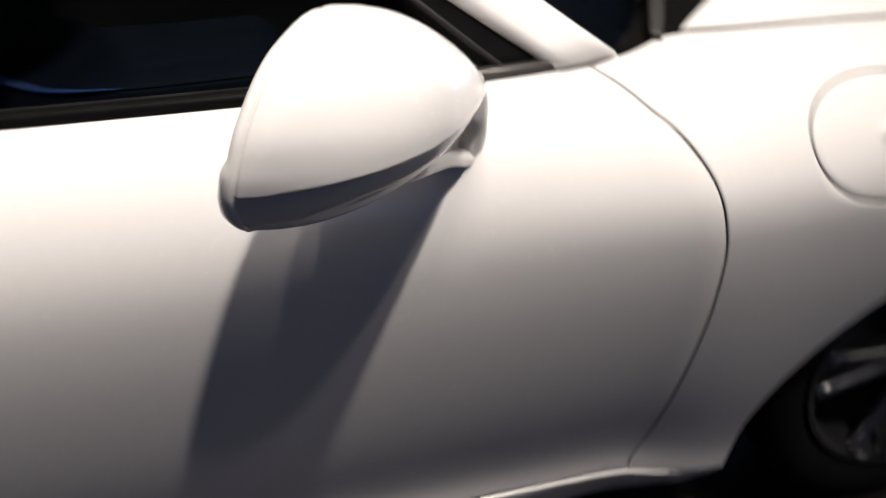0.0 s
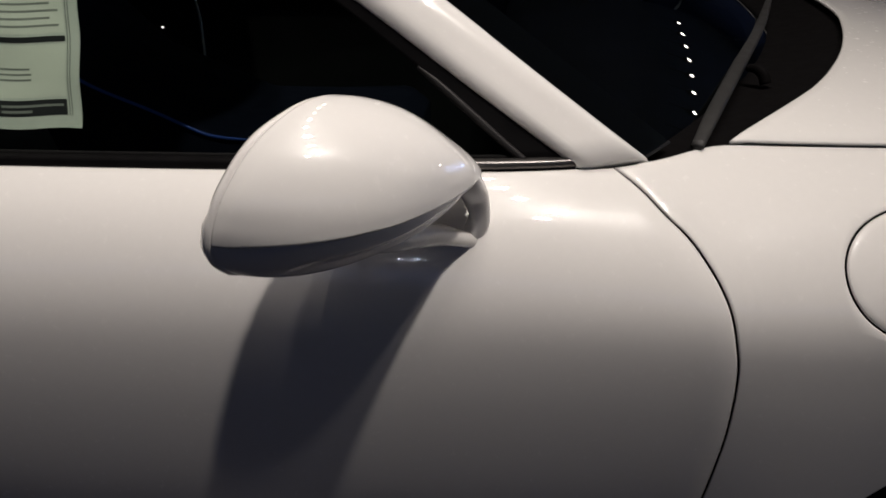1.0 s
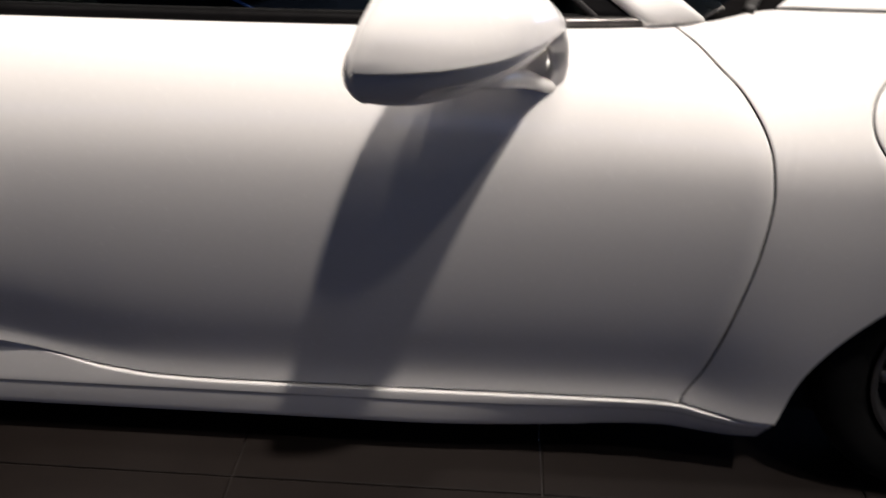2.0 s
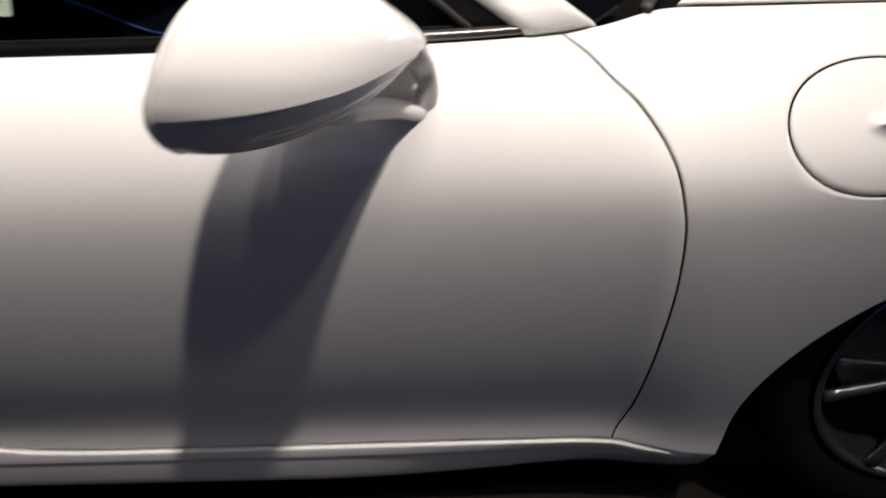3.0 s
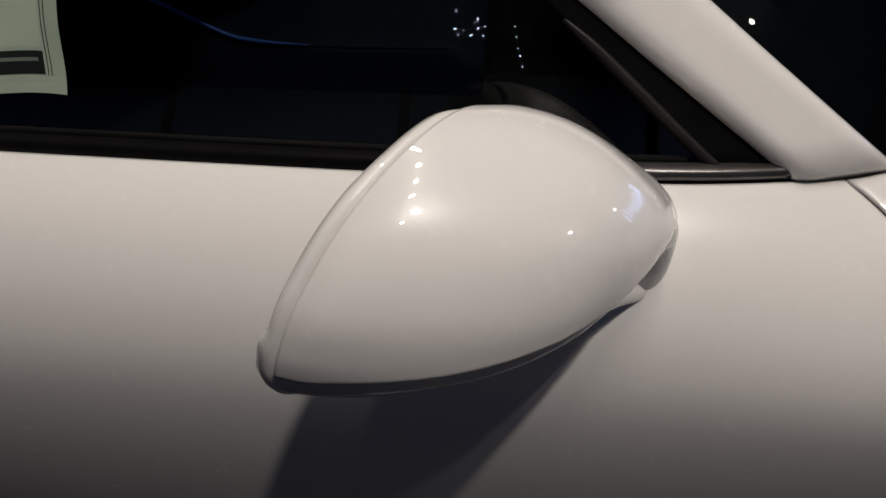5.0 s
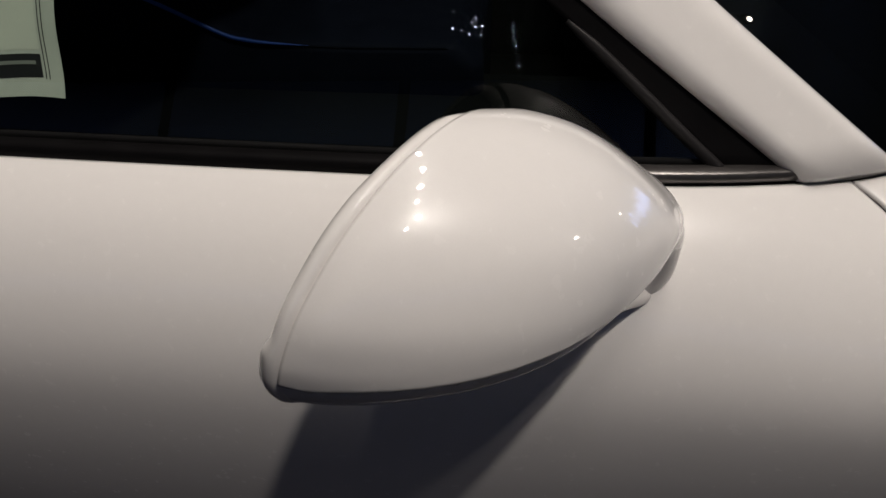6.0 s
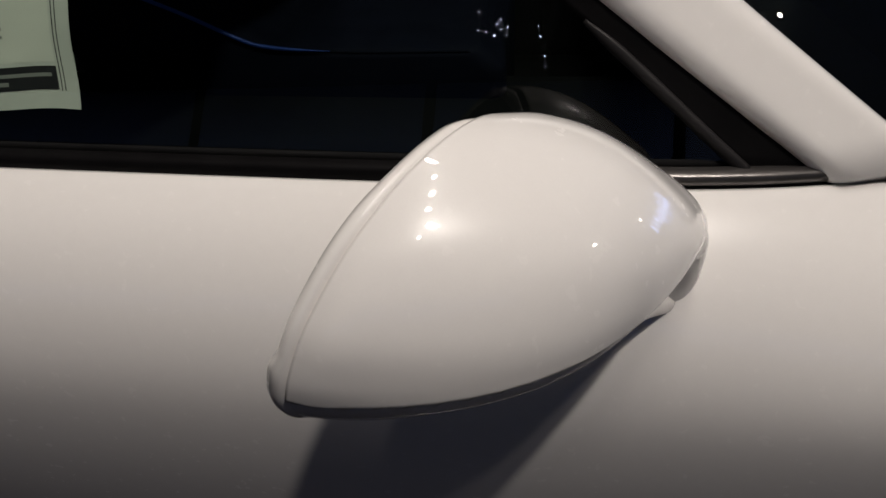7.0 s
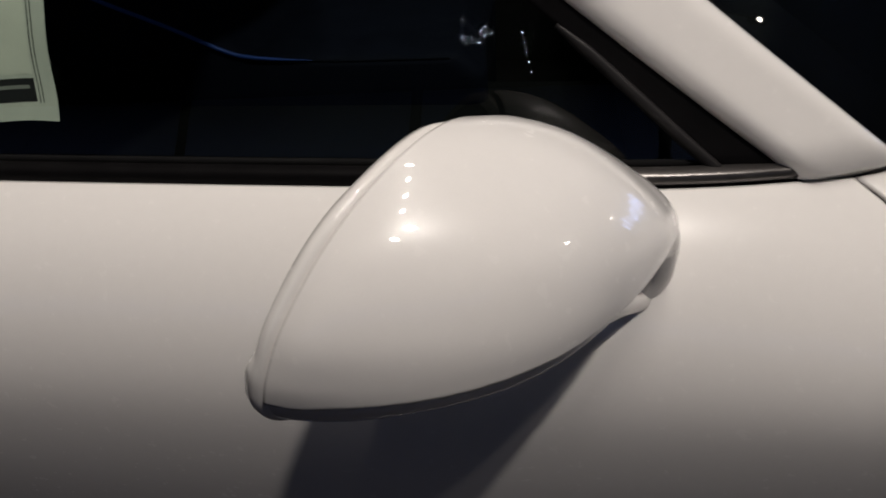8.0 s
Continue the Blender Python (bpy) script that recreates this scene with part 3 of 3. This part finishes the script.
RIM_NODES = [on_rim(*p) for p in ((-0.186, 0.888), (-0.185, 0.910), (-0.177, 0.936), (-0.155, 0.966), (-0.122, 0.985), (-0.086, 0.990), (-0.052, 0.979), (-0.020, 0.950),
                                  (0.002, 0.915), (0.004, 0.898), (-0.010, 0.887), (-0.060, 0.873), (-0.115, 0.856), (-0.159, 0.8435), (-0.1815, 0.859))]


def closed_curve(nodes, count):
    n, out = len(nodes), []
    for k in range(count):
        t = k / count * n
        i, f = int(t), t - int(t)
        p0, p1, p2, p3 = (nodes[(i + d) % n] for d in (-1, 0, 1, 2))
        out.append(0.5 * (2 * p1 + (p2 - p0) * f + (2 * p0 - 5 * p1 + 4 * p2 - p3) * f * f + (3 * p1 - p0 - 3 * p2 + p3) * f ** 3))
    return out


RIM_LOOP = closed_curve(RIM_NODES, 168)
CORE, NOSE = on_rim(-0.08, 0.915), Vector((-0.1180, -0.0560, 0.8895))


def bowl(p, phi):
    """A point of the mirror shell: p on the rim, phi from 0 at the rim to 90 degrees at the nose."""
    out = p - CORE
    high = float(ease(0.884, 0.992, p.z))
    wide = float(ease(-0.035, -0.180, p.y))
    power = 2.45 - 0.90 * high * (1 - 0.75 * wide) - 0.70 * float(ease(0.886, 0.856, p.z))
    flat = (0.7071 - 0.5 ** (1 / power)) * math.sin(2 * phi) ** 2
    c, s = math.cos(phi) - flat, math.sin(phi) - flat
    q = CORE + (NOSE - CORE) * s + out * c
    q += Vector((0, -0.016, 0)) * wide * (1 - 0.5 * high) * math.sin(2 * phi)
    return q


mirror = new("door_mirror")
mirror.parent = car
tagged(mirror, "white door mirror on a forked foot")
PHIS = np.radians([0, 0.7, 1.5, 3, 4.5, 6, 8, 10, *np.arange(15, 90, 5), 87.5, 89.5])


def tucked(p):
    """The lower part of the mirror draws in towards its underside."""
    k = 0.15 * float(ease(0.889, 0.832, p.z))
    return Vector((p.x + (-0.20 - p.x) * k * 0.5, p.y + (-0.06 - p.y) * k, p.z - 0.055 * k))


BULGE = 0.0075
full = pchip([0.80, 0.878, 0.887, 0.905, 0.925, 0.940, 0.955, 0.970, 0.983, 0.993, 1.01], [0.35, 0.38, 0.42, 0.68, 0.93, 1.0, 0.86, 0.53, 0.21, 0.05, 0])


def shell_mesh(low, inset, start):
    bm = grid_mesh([[bowl(p, start + (math.pi / 2 - start) * f / (math.pi / 2)) for p in RIM_LOOP] for f in PHIS], closed=True)
    bm.faces.new([v for v in bm.verts][-len(RIM_LOOP):])
    bmesh.ops.recalc_face_normals(bm, faces=bm.faces[:])
    turn(bm, (1, 0, 0))
    if not low:
        # the cap is fullest half-way down its outer face
        for k, (v, n) in enumerate([(v, v.normal.copy()) for v in bm.verts]):
            phi = PHIS[min(k // len(RIM_LOOP), len(PHIS) - 1)]
            v.co += n * BULGE * full(v.co.z) * math.sin(math.pi / 2 * min(1, phi / 0.14)) * float(ease(-0.105, -0.22, v.co.x))
    if inset:
        for v, n in [(v, v.normal.copy()) for v in bm.verts]:
            v.co -= n * inset
    # part the shell along the nearly level joint
    slope = Vector((0.0, -0.030, 1)).normalized()
    where = Vector((-0.338, -0.185, 0.887))
    bmesh.ops.bisect_plane(bm, geom=bm.verts[:] + bm.edges[:] + bm.faces[:], plane_co=where + slope * (0.002 if low else 0), plane_no=slope, clear_outer=low, clear_inner=not low)
    # even out the cut edge
    cut = [v for v in bm.verts if v.is_boundary and abs((v.co - where - slope * (0.002 if low else 0)).dot(slope)) < 2e-4]
    for _ in range(30):
        moved = []
        for v in cut:
            near = [e.other_vert(v) for e in v.link_edges if e.is_boundary and e.other_vert(v) in cut]
            moved.append(v.co if len(near) != 2 else v.co * 0.5 + (near[0].co + near[1].co) * 0.25)
        for v, co in zip(cut, moved):
            v.co = co.copy()
    bmesh.ops.remove_doubles(bm, verts=bm.verts[:], dist=0.0007)
    if low:
        for v in bm.verts:
            v.co = tucked(v.co)
    return bm


bm = shell_mesh(False, 0.0, 0.016)
thick(part("mirror_cap", bm, PAINT, mirror, "glossy white painted mirror cap"), 0.003)
part("mirror_base", shell_mesh(True, 0.003, 0.0), PAINT, mirror, "white lower mirror shell")
# the ring round the glass
ring = []
for back, grow in ((0.004, -0.008), (0.0, -0.002), (-0.0015, -0.0005), (-0.0045, -0.0005), (-0.0085, -0.003), (-0.0100, -0.008), (-0.008, -0.014)):
    row = []
    for p in RIM_LOOP:
        inner = float(ease(-0.082, -0.030, p.y))
        lip = 1 + 0.45 * float(ease(0.915, 0.900, p.z)) * float(ease(-0.150, -0.176, p.y))
        row.append(tucked(p + RN * back * (1 - 0.85 * inner) * (lip if back < 0 else 1) + (p - CORE).normalized() * (grow - 0.003 * float(ease(0.972, 0.988, p.z)) - 0.006 * float(ease(0.889, 0.862, p.z)) * float(ease(-0.176, -0.150, p.y)) - 0.004 * inner)))
    ring.append(row)
part("mirror_ring", grid_mesh(ring, closed=True, facing=-RN), PAINT, mirror)
bm = bmesh.new()
bm.faces.new([bm.verts.new(p - RN * 0.0085 - (p - CORE).normalized() * 0.015) for p in RIM_LOOP])
turn(bm, -RN)
part("mirror_glass", bm, MIRROR, mirror, "silvered mirror glass", smooth=False)
# the forked foot
part("foot", sweep([(-0.131, -0.044, 0.900), (-0.1225, -0.030, 0.882), (-0.1155, -0.013, 0.859), (-0.1120, -0.003, 0.833), (-0.1190, 0.000, 0.810), (-0.136, 0.003, 0.793)],
                   [(0.012, 0.016), (0.012, 0.0150), (0.011, 0.0138), (0.011, 0.0115), (0.011, 0.0120), (0.011, 0.010)], up=(0.94, 0.34, 0), sides=28, power=2.8), PAINT, mirror)
part("neck", sweep([(-0.150, -0.034, 0.890), (-0.141, -0.010, 0.886), (-0.138, 0.020, 0.876), (-0.138, 0.056, 0.862)], [(0.024, 0.008), (0.027, 0.009), (0.027, 0.009), (0.025, 0.008)], sides=20, power=2.6), PAINT, mirror)
part("fork_arm", sweep([(-0.122, -0.003, 0.803), (-0.137, -0.020, 0.8150), (-0.155, -0.043, 0.8290), (-0.176, -0.070, 0.8415), (-0.200, -0.096, 0.8510), (-0.235, -0.112, 0.8580)],
                       [(0.011, 0.0095), (0.012, 0.010), (0.013, 0.0115), (0.015, 0.0125), (0.018, 0.012), (0.020, 0.010)], sides=28, power=2.3), PAINT, mirror)

# ---- cabin ----
points = []
for a in np.linspace(0.04, 0.96, 31):
    y = 0.092 + (2 * MID - 0.184) * a
    front = 0.05 + 0.34 * (1 - (2 * a - 1) ** 2)
    points.append([(-0.05, y, 0.58), (-0.06, y, 0.70), (-0.062, y, 0.775), (-0.05, y, 0.800), (-0.02, y, 0.812), *[(-0.02 + (front + 0.02) * f, y, 0.812 + 0.03 * f) for f in np.linspace(0.15, 1, 8)]])
part("dashboard", grid_mesh(points, facing=(-1, 0, 1)), DASH, car, "dark dashboard")
part("cabin_floor", box_mesh(-1.5, 0.1, 0.22, 0.1, 2 * MID - 0.1, 0.26), DARK, car)
part("console", box_mesh(-1.2, 0.72, 0.26, 0.12, 1.04, 0.50, 0.04), CLOTH, car)
part("door_card", box_mesh(-1.0, 0.085, 0.28, -0.02, 0.125, 0.845, 0.02), NAVY, car)

# navy seat on the far side of the cabin
points = []
for y, w in ((0.905, 0.94), (0.915, 0.985), (0.94, 1.0), (1.12, 0.97), (1.36, 1.0), (1.40, 0.95)):
    outline = ((-0.28, 0.30), (-0.28, 0.56), (-0.33, 0.602), (-0.55, 0.598), (-0.74, 0.602), (-0.90, 0.672), (-1.05, 0.742), (-1.16, 0.86), (-1.24, 1.02), (-1.32, 1.03), (-1.20, 0.70), (-1.1, 0.30))
    points.append([(-0.75 + (x + 0.75) * w, y, 0.45 + (z - 0.45) * w) for x, z in outline])
bm = grid_mesh(points, closed=True)
bm.faces.new([v for v in bm.verts][:12])
bm.faces.new([v for v in bm.verts][-12:])
bmesh.ops.recalc_face_normals(bm, faces=bm.faces[:])
bmesh.ops.bevel(bm, geom=bm.edges[:], offset=0.008, segments=2, affect="EDGES", profile=0.5)
seat = part("seat", bm, NAVY, car, "dark navy leather seat")

# piping along the seat's edge; its brightness is put in as emission
part("seat_piping", sweep([(-1.14, 0.902, 0.820), (-1.05, 0.902, 0.742), (-0.90, 0.902, 0.672), (-0.76, 0.902, 0.609), (-0.70, 0.902, 0.602), (-0.62, 0.903, 0.598)], [(0.004, 0.004), (0.004, 0.004), (0.004, 0.004), (0.004, 0.004), (0.003, 0.003), (0.0005, 0.0005)], sides=8), PIPING, car, "thin blue seat piping, its lit edge given as a glow")

# wiper
part("wiper_arm", sweep([(0.146, 0.126, 0.866), (0.19, 0.22, 0.886), (0.27, 0.40, 0.902), (0.36, 0.61, 0.912), (0.44, 0.82, 0.918)], [(0.008, 0.004), (0.010, 0.005), (0.010, 0.006), (0.009, 0.005), (0.006, 0.004)], sides=12, power=3), ARM, car, "dark grey wiper arm")
part("wiper_pivot", sweep([(0.290, 0.340, 0.884), (0.286, 0.346, 0.896), (0.278, 0.356, 0.902), (0.270, 0.366, 0.900)], [(0.008, 0.008), (0.008, 0.008), (0.007, 0.007), (0.005, 0.005)], up=(0.3, 1, 0), sides=16), SCUTTLE, car)

# door handle
part("door_handle", sweep([(-1.06, -0.058, 0.662), (-1.0, -0.068, 0.663), (-0.94, -0.062, 0.662), (-0.896, -0.052, 0.660)], [(0.012, 0.016), (0.012, 0.016), (0.010, 0.013), (0.003, 0.004)], sides=18), PAINT, car)

# ---- window sticker ----
sheet = empty("window_sticker", "printed white price sheet taped inside the side window", "sticker")


def sheet_point(u, v, lift=0.0):
    """u to the rear from the front edge, v upwards from the lower edge, in metres; the sheet waves a little."""
    x, z = -0.593 - u - 0.012 * v + 0.0011 * math.sin(v * 75 + 1 + u * 12), 0.8985 + v + 0.0008 * math.sin(u * 60)
    p = pane_point(x, z)
    wave = 0.0012 * math.sin(u * 55 + v * 18) + 0.0010 * math.sin(v * 70 - u * 25)
    p.y += 0.0045 + wave - lift
    return p


def sheet_patch(name, u0, v0, u1, v1, mat, lift, label=""):
    nu, nv = max(2, int(abs(u1 - u0) / 0.006)), max(2, int(abs(v1 - v0) / 0.006))
    return part(name, grid_mesh([[sheet_point(u, v, lift) for v in np.linspace(v0, v1, nv)] for u in np.linspace(u0, u1, nu)], facing=(0, -1, 0)), mat, sheet, label)


sheet_patch("paper", 0, 0, 0.27, 0.30, PAPER, 0.0, "white paper")
rule = 0.0009
sheet_patch("white_panel", 0.0175, 0.034, 0.105, 0.091, PAPER_WHITE, 0.0003)
sheet_patch("white_panel", 0.0175, 0.103, 0.105, 0.160, PAPER_WHITE, 0.0003)
for k in range(9):
    sheet_patch("print_bar", 0.022 + 0.006 * (k % 3), 0.174 + 0.0125 * k, 0.100 - 0.009 * ((k * 2) % 5), 0.1775 + 0.0125 * k, INK_GREY, 0.0006)
for u in (0.0115, 0.0145):
    sheet_patch("rule", u, 0.013, u + rule, 0.29, INK, 0.0005)
sheet_patch("black_panel", 0.0175, 0.014, 0.105, 0.031, INK, 0.0005)
sheet_patch("print_bar", 0.022, 0.0235, 0.098, 0.0262, INK_GREY, 0.0010)
sheet_patch("print_bar", 0.060, 0.0175, 0.098, 0.0205, INK_GREY, 0.0010)
sheet_patch("black_panel", 0.0175, 0.094, 0.105, 0.100, INK, 0.0005)
for v, a, b in ((0.052, 0.060, 0.104), (0.058, 0.060, 0.104), (0.064, 0.062, 0.104)):
    sheet_patch("print_bar", a, v, b, v + 0.0022, INK_GREY, 0.0005)
for k in range(5):
    sheet_patch("print_bar", 0.024 + 0.01 * (k % 2), 0.110 + 0.008 * k, 0.104, 0.1125 + 0.008 * k, INK_GREY, 0.0005)
sheet_patch("blue_panel", 0.118, 0.040, 0.158, 0.12, INK_BLUE, 0.0005, "pale blue printed panel")
for k in range(6):
    sheet_patch("print_bar", 0.170, 0.03 + 0.014 * k, 0.25, 0.034 + 0.014 * k, INK_GREY, 0.0005)
sheet_patch("black_panel", 0.12, 0.17, 0.25, 0.178, INK, 0.0005)
sheet_patch("black_panel", 0.0175, 0.165, 0.105, 0.169, INK, 0.0005)

# ---- ceiling spotlights ----
def ceiling_spot(at, aim, lens, radius=0.06):
    top = empty("ceiling_spotlight", "black cylindrical spotlight with a glowing lens hung from the dark ceiling", "spotlight", "ceiling spotlights", at)
    tilt = look((0, 0, 0), Vector(aim) - Vector(at))
    bm = bmesh.new()
    bmesh.ops.create_cone(bm, cap_ends=True, segments=24, radius1=radius + 0.04, radius2=radius + 0.03, depth=0.26, matrix=tilt @ pose(0, 0, 0.15))
    part("housing", bm, GLOSS, top)
    bm = bmesh.new()
    bmesh.ops.create_circle(bm, cap_ends=True, segments=24, radius=radius, matrix=tilt @ pose(0, 0, 0.018, 180))
    part("lens", bm, lens, top, "glowing lens", smooth=False)
    bm = bmesh.new()
    bmesh.ops.create_cone(bm, cap_ends=True, segments=10, radius1=0.012, radius2=0.012, depth=CEILING - at[2] - 0.1, matrix=pose(0, 0, (CEILING - at[2] + 0.1) / 2))
    part("hanger", bm, GLOSS, top)
    return top


for at in ((-0.12, 2.4), (-0.22, 3.2), (-0.30, 4.1)):
    ceiling_spot((*at, 5.4), (0.2, 0.5, 0.0), LAMP_LENS)
for at, size in (((11.6, -1.5, 5.2), 0.22), ((12.4, 3.7, 3.4), 0.14)):
    ceiling_spot(at, (0.0, 0.0, 0.9), FAR_LENS, size)
ceiling_spot((-3.8, -5.7, 5.4), (-2.0, -3.0, 0.0), LAMP_LENS, 0.016)
for k in range(6):
    ceiling_spot((-5.5, -4.2 + 0.7 * k, 5.4), (-2.5, -2.0 + 0.3 * k, 0.5), LAMP_LENS, 0.035)
for k in range(9):
    ceiling_spot((6.82, 3.8 + 0.66 * k, 5.4), (3.0, 3.0 + 0.4 * k, 0.5), LAMP_LENS, 0.034)
for at, watts, aim in ROW:
    ceiling_spot(at + (at - aim).normalized() * 0.13, aim, LAMP_LENS)
for k in range(14):
    x, y = -0.95 + random.uniform(-0.22, 0.22), -9.4 + random.uniform(-0.5, 0.5)
    ceiling_spot((x, y, 5.3 + random.uniform(-0.2, 0.2)), (x, -4.0, 0.0), COOL_LENS, random.choice((0.008, 0.012, 0.018)))
for k in range(5):
    ceiling_spot((-0.30 + 0.035 * k, -8.6 - 0.09 * k, 5.05 - 0.10 * k), (-0.2, -4.0, 0.0), COOL_LENS, 0.010)

# added bluish fill behind the camera, built as glowing walls to lift the shadows
for k in range(5):
    wall = empty("fill_wall", "added bluish fill light built as a softly glowing wall", "display", "backlit stand walls", (-8.4 + 4.2 * k, -11.4, 0))
    part("frame", box_mesh(-2.05, -0.30, 0.0, 2.05, -0.05, 5.5, 0.02), GLOSS, wall)
    part("panel", box_mesh(-2.0, -0.05, 2.0, 2.0, -0.02, 5.4), GLOW, wall, "added glowing fill panel", smooth=False)

# lit display wall of another stand
stand = empty("display_wall", "lit bluish display panels of a far stand", "display", at=(12.9, 5.0, 0))
part("frame", box_mesh(0.02, -1.5, 0.0, 0.12, 7.2, 3.3, 0.01), GLOSS, stand)
for k in range(12):
    part("panel", box_mesh(-0.01, -1.20 + 0.70 * k, 0.4 + 0.25 * (k % 3), 0.02, -1.02 + 0.70 * k, 2.0 + 0.35 * ((k * 2) % 3)), SCREEN, stand, "glowing panel", smooth=False)

# ---- floor tiles ----
tile_bm = box_mesh(-0.298, -0.298, -0.02, 0.298, 0.298, 0.0)
bmesh.ops.bevel(tile_bm, geom=[e for e in tile_bm.edges if all(v.co.z > -0.01 for v in e.verts)], offset=0.0015, segments=1, affect="EDGES")
tile = part("tile", tile_bm, TILE, floor, smooth=False)
tile.location = (-0.979, 0.285, 0.0)
for i in range(-5, 7):
    for j in range(-6, 4):
        if (i, j) != (0, 0):
            twin = new("tile", tile.data)
            twin.parent = floor
            twin.location = (-0.979 + 0.6 * i, 0.285 + 0.6 * j, random.uniform(-0.0005, 0.0005))
